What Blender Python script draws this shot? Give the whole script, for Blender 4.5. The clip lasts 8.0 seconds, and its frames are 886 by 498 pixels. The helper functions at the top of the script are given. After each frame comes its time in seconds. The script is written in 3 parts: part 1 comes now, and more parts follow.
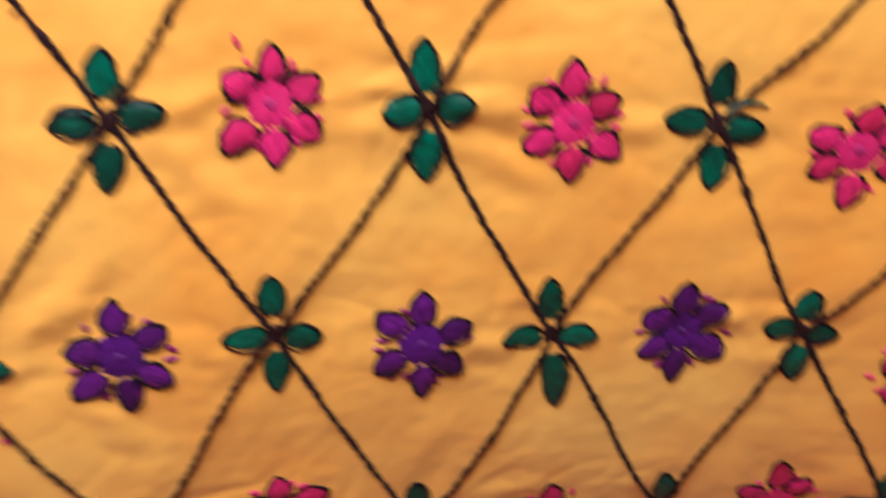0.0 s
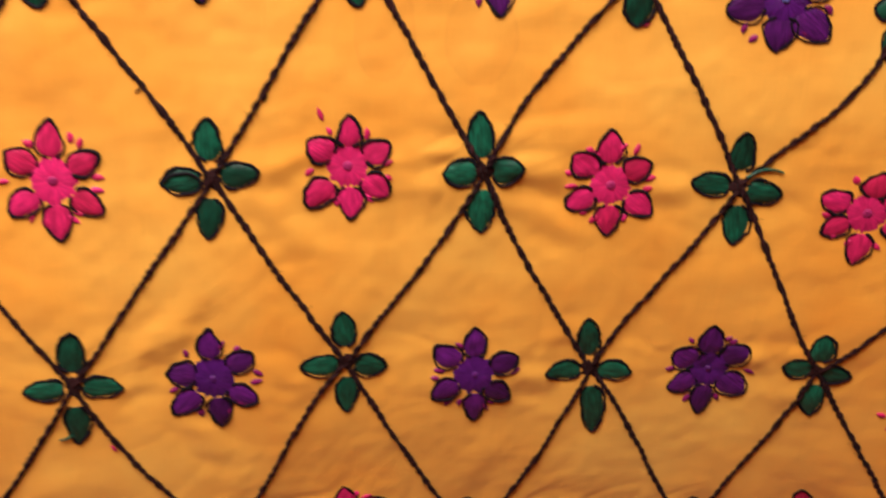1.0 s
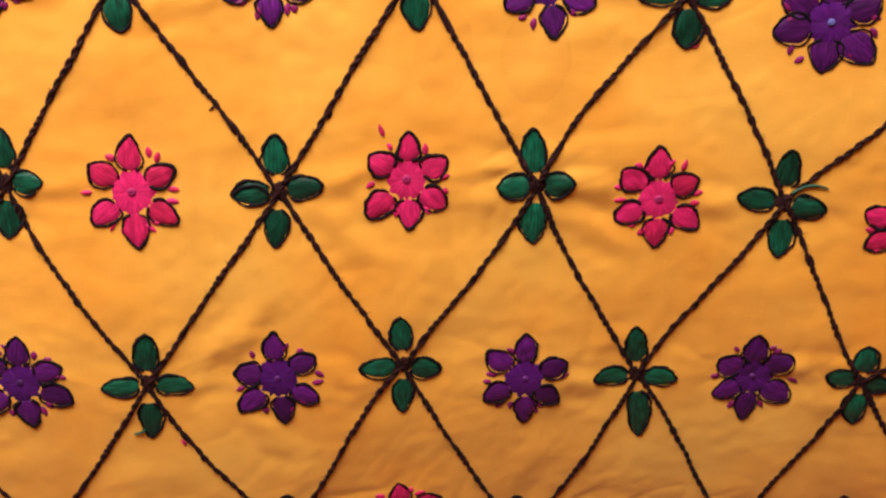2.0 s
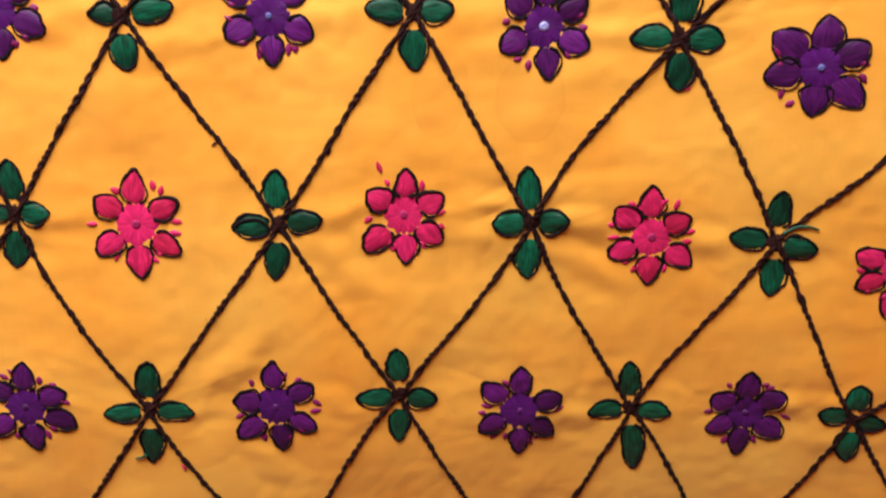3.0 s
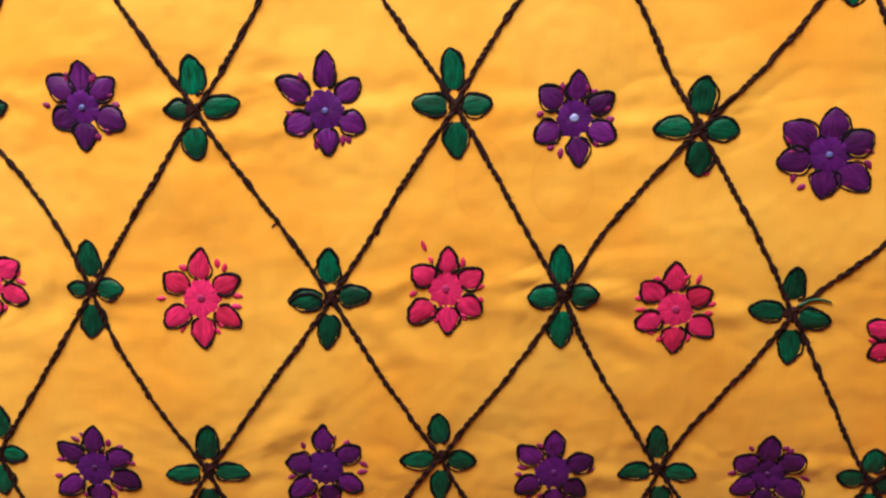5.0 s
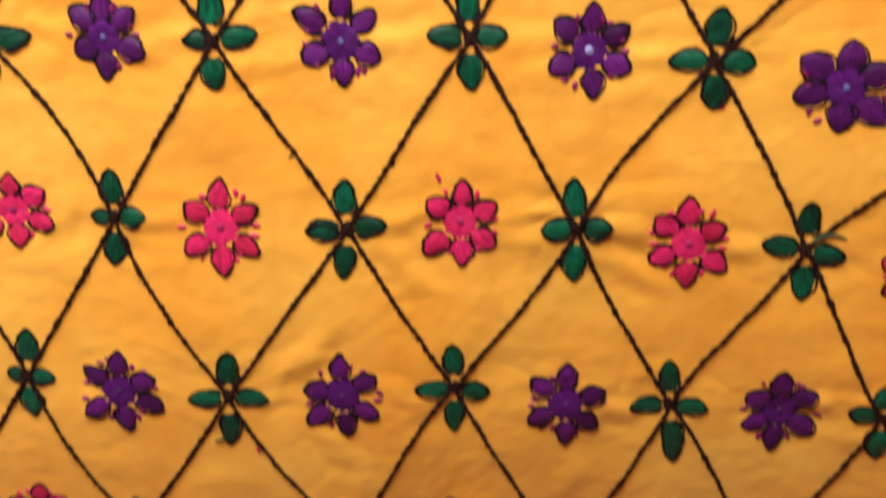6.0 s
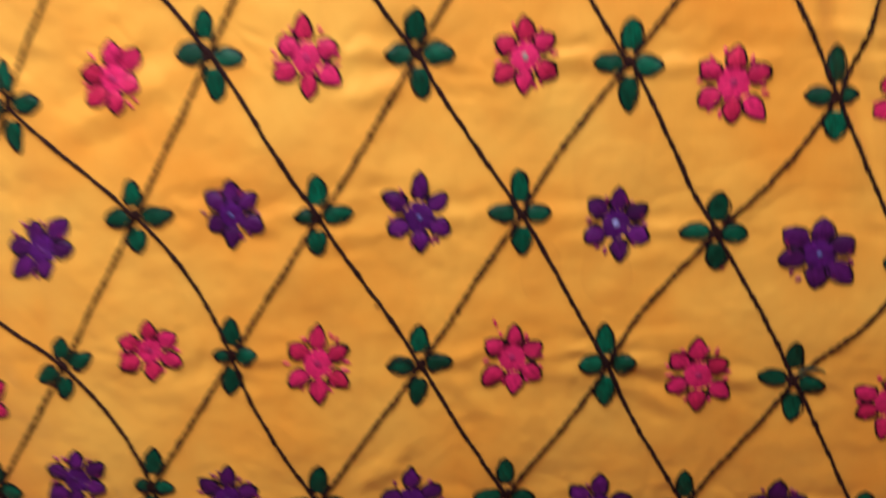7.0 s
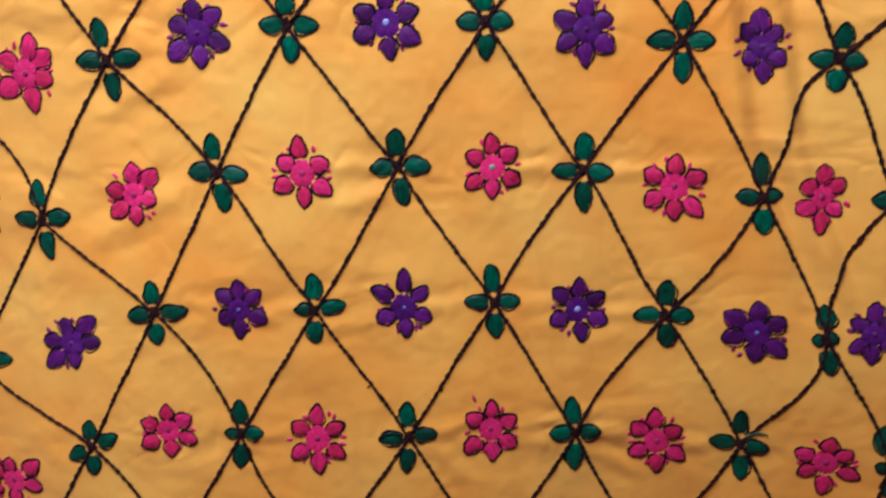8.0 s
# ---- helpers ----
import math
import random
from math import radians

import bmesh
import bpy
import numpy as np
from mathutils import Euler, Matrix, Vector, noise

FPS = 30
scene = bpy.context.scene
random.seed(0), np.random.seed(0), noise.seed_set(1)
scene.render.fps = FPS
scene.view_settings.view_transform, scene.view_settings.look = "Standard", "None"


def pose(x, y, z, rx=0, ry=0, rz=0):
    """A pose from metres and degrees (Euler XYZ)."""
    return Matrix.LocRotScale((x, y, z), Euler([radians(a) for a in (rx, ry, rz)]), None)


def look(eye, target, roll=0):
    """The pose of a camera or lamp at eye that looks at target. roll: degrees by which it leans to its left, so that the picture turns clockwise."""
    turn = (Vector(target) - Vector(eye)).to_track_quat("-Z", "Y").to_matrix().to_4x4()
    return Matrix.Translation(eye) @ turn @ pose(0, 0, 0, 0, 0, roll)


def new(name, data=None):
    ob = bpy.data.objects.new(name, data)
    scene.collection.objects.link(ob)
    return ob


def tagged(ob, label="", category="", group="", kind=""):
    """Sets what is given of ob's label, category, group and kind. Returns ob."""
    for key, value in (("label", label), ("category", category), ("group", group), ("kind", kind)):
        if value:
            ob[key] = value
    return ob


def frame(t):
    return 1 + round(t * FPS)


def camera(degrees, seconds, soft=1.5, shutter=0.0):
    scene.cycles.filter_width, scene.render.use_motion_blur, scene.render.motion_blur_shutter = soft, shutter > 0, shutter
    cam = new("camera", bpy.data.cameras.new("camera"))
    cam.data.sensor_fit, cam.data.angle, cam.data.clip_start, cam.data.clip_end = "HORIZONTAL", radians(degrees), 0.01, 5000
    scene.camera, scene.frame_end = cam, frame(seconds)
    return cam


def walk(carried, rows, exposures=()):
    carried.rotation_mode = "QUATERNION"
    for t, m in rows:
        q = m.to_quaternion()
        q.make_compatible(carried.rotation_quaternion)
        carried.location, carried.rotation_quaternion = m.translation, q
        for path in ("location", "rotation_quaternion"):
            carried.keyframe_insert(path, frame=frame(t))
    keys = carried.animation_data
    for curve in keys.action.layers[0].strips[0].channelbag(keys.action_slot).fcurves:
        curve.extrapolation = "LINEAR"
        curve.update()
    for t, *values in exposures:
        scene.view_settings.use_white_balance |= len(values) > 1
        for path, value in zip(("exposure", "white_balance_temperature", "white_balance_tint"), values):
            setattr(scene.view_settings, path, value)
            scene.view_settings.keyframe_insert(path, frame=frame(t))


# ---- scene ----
cam = camera(48.0, 8.0, soft=2.3, shutter=0.8)
FIRST = pose(0.0508, -0.3729, 1.5037, 66.64, 0, -11.59) @ pose(0, 0, 0, 0, 0, 1.31)
SECOND = look((0.056, -0.374, 1.516), (0.367, 1.423, 0.694), 1.0)
BEFORE = look((0.059, -0.508, 1.577), (0.052, 1.360, 0.862), -1.0)
STILL = pose(0.0529, -0.5254, 1.5794, 69.62, 0, -0.72) @ pose(0, 0, 0, 0, 0, 0.20)
AFTER = look((0.033, -0.541, 1.593), (0.099, 1.344, 0.930), 0.2)
PATH = [
    (0, FIRST),
    (1 / 30, FIRST.lerp(SECOND, 0.55)),
    (0.1, SECOND),
    (0.2, pose(0.0603, -0.3762, 1.5292, 64.37, 0, -8.72) @ pose(0, 0, 0, 0, 0, 0.88)),
    (0.5, pose(0.0513, -0.3957, 1.5200, 66.38, 0, -9.54) @ pose(0, 0, 0, 0, 0, 1.40)),
    (1, pose(0.0459, -0.4231, 1.5369, 67.72, 0, -7.63) @ pose(0, 0, 0, 0, 0, 1.00)),
    (1.5, pose(0.0428, -0.4324, 1.5519, 66.77, 0, -5.23) @ pose(0, 0, 0, 0, 0, 0.27)),
    (1.7, pose(0.0387, -0.4363, 1.5487, 67.16, 0, -5.02) @ pose(0, 0, 0, 0, 0, 0.39)),
    (2.8, pose(0.0538, -0.4443, 1.5657, 67.65, 0, -3.10) @ pose(0, 0, 0, 0, 0, 0.37)),
    (3, pose(0.0538, -0.4463, 1.5642, 68.22, 0, -3.15) @ pose(0, 0, 0, 0, 0, 0.71)),
    (3.5, pose(0.0481, -0.4596, 1.5750, 69.17, 0, -2.77) @ pose(0, 0, 0, 0, 0, 0.53)),
    (4, pose(0.0484, -0.4611, 1.5927, 68.56, 0, -1.68) @ pose(0, 0, 0, 0, 0, 0.31)),
    (4.2, pose(0.0477, -0.4645, 1.5961, 69.27, 0, -1.72) @ pose(0, 0, 0, 0, 0, 0.40)),
    (5.3, look((0.042, -0.484, 1.581), (0.100, 1.417, 0.962), 0.0)),
    (5.5, pose(0.0487, -0.4831, 1.5889, 71.32, 0, -0.30) @ pose(0, 0, 0, 0, 0, -0.21)),
    (5.8, pose(0.0517, -0.4855, 1.5837, 70.53, 0, 0.17) @ pose(0, 0, 0, 0, 0, -0.18)),
    (6, pose(0.0557, -0.4913, 1.5748, 69.16, 0, 0.62) @ pose(0, 0, 0, 0, 0, -0.04)),
    (6.1, pose(0.0580, -0.4899, 1.5753, 68.35, 0, 0.65) @ pose(0, 0, 0, 0, 0, -0.34)),
    (6.3, BEFORE),
    (6.5 - 1 / 30, STILL.lerp(BEFORE, 0.10)),
    (6.5, STILL),
    (6.5 + 1 / 30, STILL.lerp(AFTER, 0.16)),
    (6.6, AFTER),
    (6.8, look((0.026, -0.568, 1.623), (0.069, 1.340, 1.026), 0.2)),
    (7, pose(0.0173, -0.5985, 1.6434, 74.39, 0, 0.23) @ pose(0, 0, 0, 0, 0, -0.22)),
    (7.2, look((0.019, -0.624, 1.659), (-0.030, 1.315, 1.171), -0.1)),
    (7.3, pose(0.0131, -0.6330, 1.6702, 75.12, 0, 1.61) @ pose(0, 0, 0, 0, 0, -0.83)),
    (7.5, pose(0.0234, -0.6461, 1.6836, 75.58, 0, 1.86) @ pose(0, 0, 0, 0, 0, -1.66)),
    (7.7, pose(0.0361, -0.6636, 1.6878, 76.64, 0, 1.44) @ pose(0, 0, 0, 0, 0, -1.95)),
    (8, pose(0.0359, -0.6706, 1.6971, 76.66, 0, 0.60) @ pose(0, 0, 0, 0, 0, -1.73)),
]
walk(cam, PATH, exposures=[
    (0.0, 0.52, 5000, 14), (0.5, 0.37, 4800, 15), (1.0, 0.22, 6200, 22), (1.5, 0.22, 6200, 20), (3.0, 0.28, 5950, 12),
    (3.5, 0.04, 6500, 12), (4.0, 0.19, 6150, 4), (5.5, 0.22, 5900, -3), (6.0, 0.25, 6150, 4), (6.5, -0.02, 6350, 8),
    (7.0, -0.32, 5600, 10), (7.5, -0.43, 5200, 13), (8.0, -0.45, 4800, 14)])

# ---- light: an overcast sky, and a lamp in an unseen opening added above ----
world = bpy.data.worlds.new("sky")
scene.world = world
world.use_nodes = True
sky = world.node_tree.nodes.new("ShaderNodeTexSky")
sky.sky_type, sky.sun_disc = "NISHITA", False
sky.sun_elevation, sky.sun_rotation = radians(40), radians(60)
world.node_tree.links.new(sky.outputs["Color"], world.node_tree.nodes["Background"].inputs["Color"])
world.node_tree.nodes["Background"].inputs["Strength"].default_value = 0.1

WALL_Y = 0.06          # the face of the wall behind the cloth
WEST, EAST, SOUTH, CEILING = -1.6, 1.9, -2.6, 2.17
LIGHT_GAP = (-0.72, 0.24, -0.64, -0.16)   # the added, unseen ceiling opening: from x, to x, from y, to y

# no source is known here; this lamp is added to grade the cloth's brightness
glow = bpy.data.lights.new("added_top_light", "AREA")
glow.shape, glow.size, glow.size_y = "RECTANGLE", LIGHT_GAP[1] - LIGHT_GAP[0], LIGHT_GAP[3] - LIGHT_GAP[2]
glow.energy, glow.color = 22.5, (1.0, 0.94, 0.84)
lamp = new("added_top_light", glow)
lamp.matrix_world = look(((LIGHT_GAP[0] + LIGHT_GAP[1]) / 2, (LIGHT_GAP[2] + LIGHT_GAP[3]) / 2, CEILING + 0.02), ((LIGHT_GAP[0] + LIGHT_GAP[1]) / 2, (LIGHT_GAP[2] + LIGHT_GAP[3]) / 2 + 0.001, 0.0))

# ---- materials ----
Z0 = 1.4              # height of the middle of the cloth over the floor
STAINS = ((0.076, 0.062, 0.0165, 0.026), (0.117, 0.060, 0.0195, 0.026))  # old water marks: x, z, half width, half height


def material(name):
    m = bpy.data.materials.new(name)
    m.use_nodes = True
    return m, m.node_tree.nodes, m.node_tree.links, m.node_tree.nodes["Principled BSDF"]


def mixed(nodes, links, kind, fac, a, b):
    n = nodes.new("ShaderNodeMix")
    n.data_type, n.blend_type = "RGBA", kind
    for socket, value in ((n.inputs["Factor"], fac), (n.inputs["A"], a), (n.inputs["B"], b)):
        if isinstance(value, (int, float)):
            socket.default_value = value
        elif isinstance(value, tuple):
            socket.default_value = (*value, 1)
        else:
            links.new(value, socket)
    return n.outputs["Result"]


def noise_node(nodes, links, vector, scale, detail=3.0, rough=0.55):
    n = nodes.new("ShaderNodeTexNoise")
    n.inputs["Scale"].default_value, n.inputs["Detail"].default_value, n.inputs["Roughness"].default_value = scale, detail, rough
    links.new(vector, n.inputs["Vector"])
    return n.outputs["Fac"]


def ramp(nodes, links, fac, *stops):
    n = nodes.new("ShaderNodeValToRGB")
    while len(n.color_ramp.elements) < len(stops):
        n.color_ramp.elements.new(0.5)
    for e, (p, c) in zip(n.color_ramp.elements, stops):
        e.position, e.color = p, (*c, 1)
    links.new(fac, n.inputs["Fac"])
    return n.outputs["Color"]


def bump(nodes, links, bsdf, height, strength, distance):
    n = nodes.new("ShaderNodeBump")
    n.inputs["Strength"].default_value, n.inputs["Distance"].default_value = strength, distance
    links.new(height, n.inputs["Height"])
    links.new(n.outputs["Normal"], bsdf.inputs["Normal"])


def mapped(nodes, links, vector, scale):
    n = nodes.new("ShaderNodeMapping")
    n.inputs["Scale"].default_value = scale
    links.new(vector, n.inputs["Vector"])
    return n.outputs["Vector"]


def thread(name, dark, light, rough=0.5, strand=0.0005, sheen=0.06, spread=0.15, gloss=0.22, mottle=0.6, hue=0.0):
    """Embroidery floss: fine strands along the stitch, darker between them, each motif a shade of its own."""
    m, nodes, links, bsdf = material(name)
    uv = nodes.new("ShaderNodeTexCoord").outputs["UV"]
    fine = noise_node(nodes, links, mapped(nodes, links, uv, (1 / 0.009, 1 / strand, 1)), 1.0, 2.0)
    broad = noise_node(nodes, links, mapped(nodes, links, uv, (1 / 0.006, 1 / 0.0025, 1)), 1.0, 2.0)
    tone = ramp(nodes, links, fine, (0.32, dark), (0.68, light))
    tone = mixed(nodes, links, "MULTIPLY", mottle, tone, ramp(nodes, links, broad, (0.3, (0.5, 0.5, 0.5)), (0.7, (1.3, 1.3, 1.3))))
    hsv = nodes.new("ShaderNodeHueSaturation")
    rnd = nodes.new("ShaderNodeMapRange")
    rnd.inputs["To Min"].default_value, rnd.inputs["To Max"].default_value = 1 - spread, 1 + spread
    links.new(nodes.new("ShaderNodeObjectInfo").outputs["Random"], rnd.inputs["Value"])
    links.new(rnd.outputs["Result"], hsv.inputs["Value"])
    if hue:
        turn = nodes.new("ShaderNodeMapRange")
        turn.inputs["To Min"].default_value, turn.inputs["To Max"].default_value = 0.5 + hue, 0.5 - 0.4 * hue
        links.new(rnd.outputs["Result"], turn.inputs["Value"])
        turn.inputs["From Min"].default_value, turn.inputs["From Max"].default_value = 1 - spread, 1 + spread
        links.new(turn.outputs["Result"], hsv.inputs["Hue"])
    links.new(tone, hsv.inputs["Color"])
    links.new(hsv.outputs["Color"], bsdf.inputs["Base Color"])
    bsdf.inputs["Roughness"].default_value = rough
    bsdf.inputs["Specular IOR Level"].default_value = gloss
    bsdf.inputs["Sheen Weight"].default_value = sheen
    bsdf.inputs["Sheen Roughness"].default_value = 0.4
    bump(nodes, links, bsdf, fine, 0.7, 0.0004)
    return m


def cotton(name):
    """Marigold cotton sateen: cloudy dye that also stands for lit and shaded parts, faint tide marks, thread slubs and
    a fine weave.
    """
    m, nodes, links, bsdf = material(name)
    at = nodes.new("ShaderNodeTexCoord").outputs["Object"]
    shade_cloud = noise_node(nodes, links, at, 7.5, 4.0)
    patch = noise_node(nodes, links, at, 38.0, 3.0)
    # mottled dye; its yellow-to-orange swing also paints in brighter and dimmer light
    tone = ramp(nodes, links, shade_cloud, (0.30, (0.86, 0.462, 0.062)), (0.70, (0.81, 0.298, 0.015)))
    tone = mixed(nodes, links, "MULTIPLY", 0.35, tone, ramp(nodes, links, patch, (0.3, (0.92, 0.80, 0.66)), (0.7, (1.06, 1.07, 1.1))))
    tide = nodes.new("ShaderNodeTexNoise")
    tide.inputs["Scale"].default_value, tide.inputs["Detail"].default_value = 6.5, 1.0
    links.new(mapped(nodes, links, at, (1.0, 1.0, 0.8)), tide.inputs["Vector"])
    ring = ramp(nodes, links, tide.outputs["Fac"], (0.0, (1, 1, 1)), (0.560, (1, 1, 1)), (0.575, (0.90, 0.86, 0.84)), (0.60, (0.965, 0.945, 0.95)))
    tone = mixed(nodes, links, "MULTIPLY", 0.5, tone, ring)
    for sx, sz, ax, az in STAINS:
        shift = nodes.new("ShaderNodeMapping")
        shift.inputs["Location"].default_value = (-sx / ax, 0.0, -(Z0 + sz) / az)
        shift.inputs["Scale"].default_value = (1 / ax, 0.0, 1 / az)
        links.new(at, shift.inputs["Vector"])
        far = nodes.new("ShaderNodeVectorMath")
        far.operation = "LENGTH"
        links.new(shift.outputs["Vector"], far.inputs[0])
        wavy = nodes.new("ShaderNodeMath")
        wavy.operation = "MULTIPLY_ADD"
        links.new(patch, wavy.inputs[0])
        wavy.inputs[1].default_value = 0.35
        links.new(far.outputs["Value"], wavy.inputs[2])
        mark = ramp(nodes, links, wavy.outputs["Value"], (0.0, (0.965, 0.95, 0.96)), (0.86, (0.955, 0.935, 0.94)), (0.96, (0.91, 0.88, 0.875)), (1.0, (1, 1, 1)))
        tone = mixed(nodes, links, "MULTIPLY", 0.6, tone, mark)
    slub = noise_node(nodes, links, mapped(nodes, links, at, (60.0, 60.0, 1800.0)), 1.0, 2.0)
    slub2 = noise_node(nodes, links, mapped(nodes, links, at, (1800.0, 60.0, 60.0)), 1.0, 2.0)
    weave = mixed(nodes, links, "MIX", 0.5, slub, slub2)
    tone = mixed(nodes, links, "MULTIPLY", 0.25, tone, ramp(nodes, links, weave, (0.35, (0.86, 0.84, 0.82)), (0.65, (1.05, 1.05, 1.05))))
    links.new(tone, bsdf.inputs["Base Color"])
    bsdf.inputs["Roughness"].default_value = 0.52
    bsdf.inputs["Specular IOR Level"].default_value = 0.45
    bsdf.inputs["Sheen Weight"].default_value = 0.28
    bsdf.inputs["Sheen Tint"].default_value = (1.0, 0.86, 0.66, 1)
    bump(nodes, links, bsdf, weave, 0.25, 0.0004)
    return m


def paint(name, base, rough=0.7):
    m, nodes, links, bsdf = material(name)
    at = nodes.new("ShaderNodeTexCoord").outputs["Object"]
    n = noise_node(nodes, links, at, 3.0, 5.0)
    f = noise_node(nodes, links, at, 140.0, 2.0)
    lo = tuple(c * 0.9 for c in base)
    links.new(ramp(nodes, links, n, (0.3, lo), (0.7, base)), bsdf.inputs["Base Color"])
    bsdf.inputs["Roughness"].default_value = rough
    bump(nodes, links, bsdf, f, 0.2, 0.001)
    return m


FABRIC = cotton("marigold_cotton")
BLACK = thread("brown_black_cord", (0.005, 0.0012, 0.0012), (0.036, 0.0070, 0.0068), 0.68, 0.0004, 0.05, gloss=0.12)
EDGE = thread("black_floss", (0.004, 0.003, 0.005), (0.014, 0.009, 0.012), 0.7, 0.0004, 0.0, gloss=0.08)
GREEN = thread("green_floss", (0.0006, 0.020, 0.011), (0.003, 0.112, 0.056), 0.40, spread=0.42, mottle=1.0, gloss=0.34)
PINK = thread("pink_floss", (0.36, 0.009, 0.064), (0.70, 0.020, 0.130), 0.48, hue=0.009)
ROSE = thread("rose_floss", (0.48, 0.009, 0.085), (0.86, 0.028, 0.18), 0.5)
PURPLE = thread("purple_floss", (0.034, 0.0027, 0.050), (0.122, 0.0095, 0.158), 0.42, spread=0.42, gloss=0.3)
VIOLET = thread("violet_floss", (0.042, 0.0035, 0.080), (0.112, 0.010, 0.175), 0.42)
MAGENTA = thread("magenta_floss", (0.12, 0.005, 0.055), (0.27, 0.011, 0.115), 0.45)
DUSKY = thread("dusky_rose_floss", (0.20, 0.008, 0.060), (0.42, 0.020, 0.130), 0.5)
# unseen wall and floor colours, chosen to redden the light bounced onto the cloth
PLASTER = paint("tan_plaster", (0.46, 0.255, 0.11))
WHITE = paint("white_paint", (0.8, 0.8, 0.78), 0.5)
WARM_FLOOR = paint("warm_bounce_floor", (0.52, 0.11, 0.018), 0.4)


def bead_material(name, base, metal, rough):
    m, nodes, links, bsdf = material(name)
    at = nodes.new("ShaderNodeTexCoord").outputs["Object"]
    n = noise_node(nodes, links, at, 900.0, 2.0)
    links.new(ramp(nodes, links, n, (0.3, tuple(c * 0.75 for c in base)), (0.7, base)), bsdf.inputs["Base Color"])
    bsdf.inputs["Metallic"].default_value, bsdf.inputs["Roughness"].default_value = metal, rough
    return m


# the pale blue base colours hold the glints of the flower centres
BEAD = {1: bead_material("blue_floss_knot", (0.11, 0.11, 0.36), 0.0, 0.6),
        2: bead_material("glint_sequin", (0.33, 0.32, 0.68), 0.0, 0.3),
        3: bead_material("grey_green_knot", (0.25, 0.30, 0.24), 0.0, 0.5)}

# ---- building helpers ----


def box(bm, x0, x1, y0, y1, z0, z1):
    v = [bm.verts.new((x, y, z)) for x in (x0, x1) for y in (y0, y1) for z in (z0, z1)]
    for f in ((0, 1, 3, 2), (4, 6, 7, 5), (0, 4, 5, 1), (2, 3, 7, 6), (0, 2, 6, 4), (1, 5, 7, 3)):
        bm.faces.new([v[i] for i in f])


def solid(name, boxes, mat, parent=None, soft=0.0):
    bm = bmesh.new()
    for b in boxes:
        box(bm, *b)
    bmesh.ops.recalc_face_normals(bm, faces=bm.faces)
    if soft:
        bmesh.ops.bevel(bm, geom=bm.edges[:], offset=soft, segments=2, affect="EDGES")
    me = bpy.data.meshes.new(name)
    bm.to_mesh(me)
    bm.free()
    me.materials.append(mat)
    ob = new(name, me)
    ob.parent = parent
    return ob


def sheet(name, pts, uv, mat, parent, close_i=False, close_j=False, label=""):
    """One mesh object from a grid of points, smooth, with its own stitch coordinates in metres."""
    ni, nj = pts.shape[:2]
    i, j = np.meshgrid(np.arange(ni if close_i else ni - 1), np.arange(nj if close_j else nj - 1), indexing="ij")
    i2, j2 = (i + 1) % ni, (j + 1) % nj
    quads = np.stack([i * nj + j, i * nj + j2, i2 * nj + j2, i2 * nj + j], -1).reshape(-1, 4)
    return mesh_of(name, pts.reshape(-1, 3), quads, uv.reshape(-1, 2), mat, parent, label)


def mesh_of(name, verts, quads, uv, mat, parent, label=""):
    me = bpy.data.meshes.new(name)
    me.from_pydata(verts.tolist(), [], quads.tolist())
    layer = me.uv_layers.new(name="stitch")
    layer.data.foreach_set("uv", uv[quads.reshape(-1)].astype(np.float32).ravel())
    me.polygons.foreach_set("use_smooth", np.ones(len(quads), dtype=bool))
    me.materials.append(mat)
    me.update()
    ob = new(name, me)
    ob.parent = parent
    return tagged(ob, label) if label else ob


rng = np.random.default_rng(7)
TABLE = rng.random((256, 256)) * 2 - 1


def drift(u, v, shift=0):
    """Smooth noise from -1 to 1 over u, v, with a period of 256."""
    u, v = np.asarray(u) + shift * 17.3, np.asarray(v) + shift * 41.9
    iu, iv = np.floor(u).astype(int), np.floor(v).astype(int)
    fu, fv = u - iu, v - iv
    fu, fv = fu * fu * (3 - 2 * fu), fv * fv * (3 - 2 * fv)
    g = lambda a, b: TABLE[(iu + a) % 256, (iv + b) % 256]
    return (g(0, 0) * (1 - fu) + g(1, 0) * fu) * (1 - fv) + (g(0, 1) * (1 - fu) + g(1, 1) * fu) * fv


X_MIN, X_MAX, Z_MIN, Z_MAX = -0.52, 0.56, -0.46, 0.58
ROW = 0.097            # from one row of the lattice to the next


# drawn-in creases of the fabric beside the stitching: from x, z to x, z
CREASES = (
    (0.019, 0.002, 0.046, 0.011), (0.019, -0.011, 0.044, -0.037), (-0.044, -0.094, -0.013, -0.062), (0.019, 0.098, 0.043, 0.098),
    (-0.059, 0.082, -0.023, 0.086), (0.142, 0.090, 0.162, 0.089), (0.081, 0.098, 0.105, 0.098), (0.141, -0.111, 0.160, -0.113),
    (0.252, -0.097, 0.277, -0.097), (0.019, -0.093, 0.034, -0.105), (-0.020, -0.125, -0.003, -0.145), (0.136, 0.001, 0.159, -0.004),
    (0.198, -0.009, 0.214, -0.007), (-0.108, 0.007, -0.086, 0.002), (-0.049, -0.102, -0.028, -0.098), (0.135, -0.018, 0.164, -0.030),
    (-0.149, 0.264, -0.199, 0.238), (-0.209, 0.152, -0.145, 0.187), (-0.044, 0.196, -0.017, 0.199), (0.079, 0.191, 0.103, 0.192),
    (0.143, 0.188, 0.165, 0.191), (-0.042, 0.169, -0.010, 0.179), (-0.152, 0.107, -0.139, 0.101), (-0.097, 0.093, -0.077, 0.099))


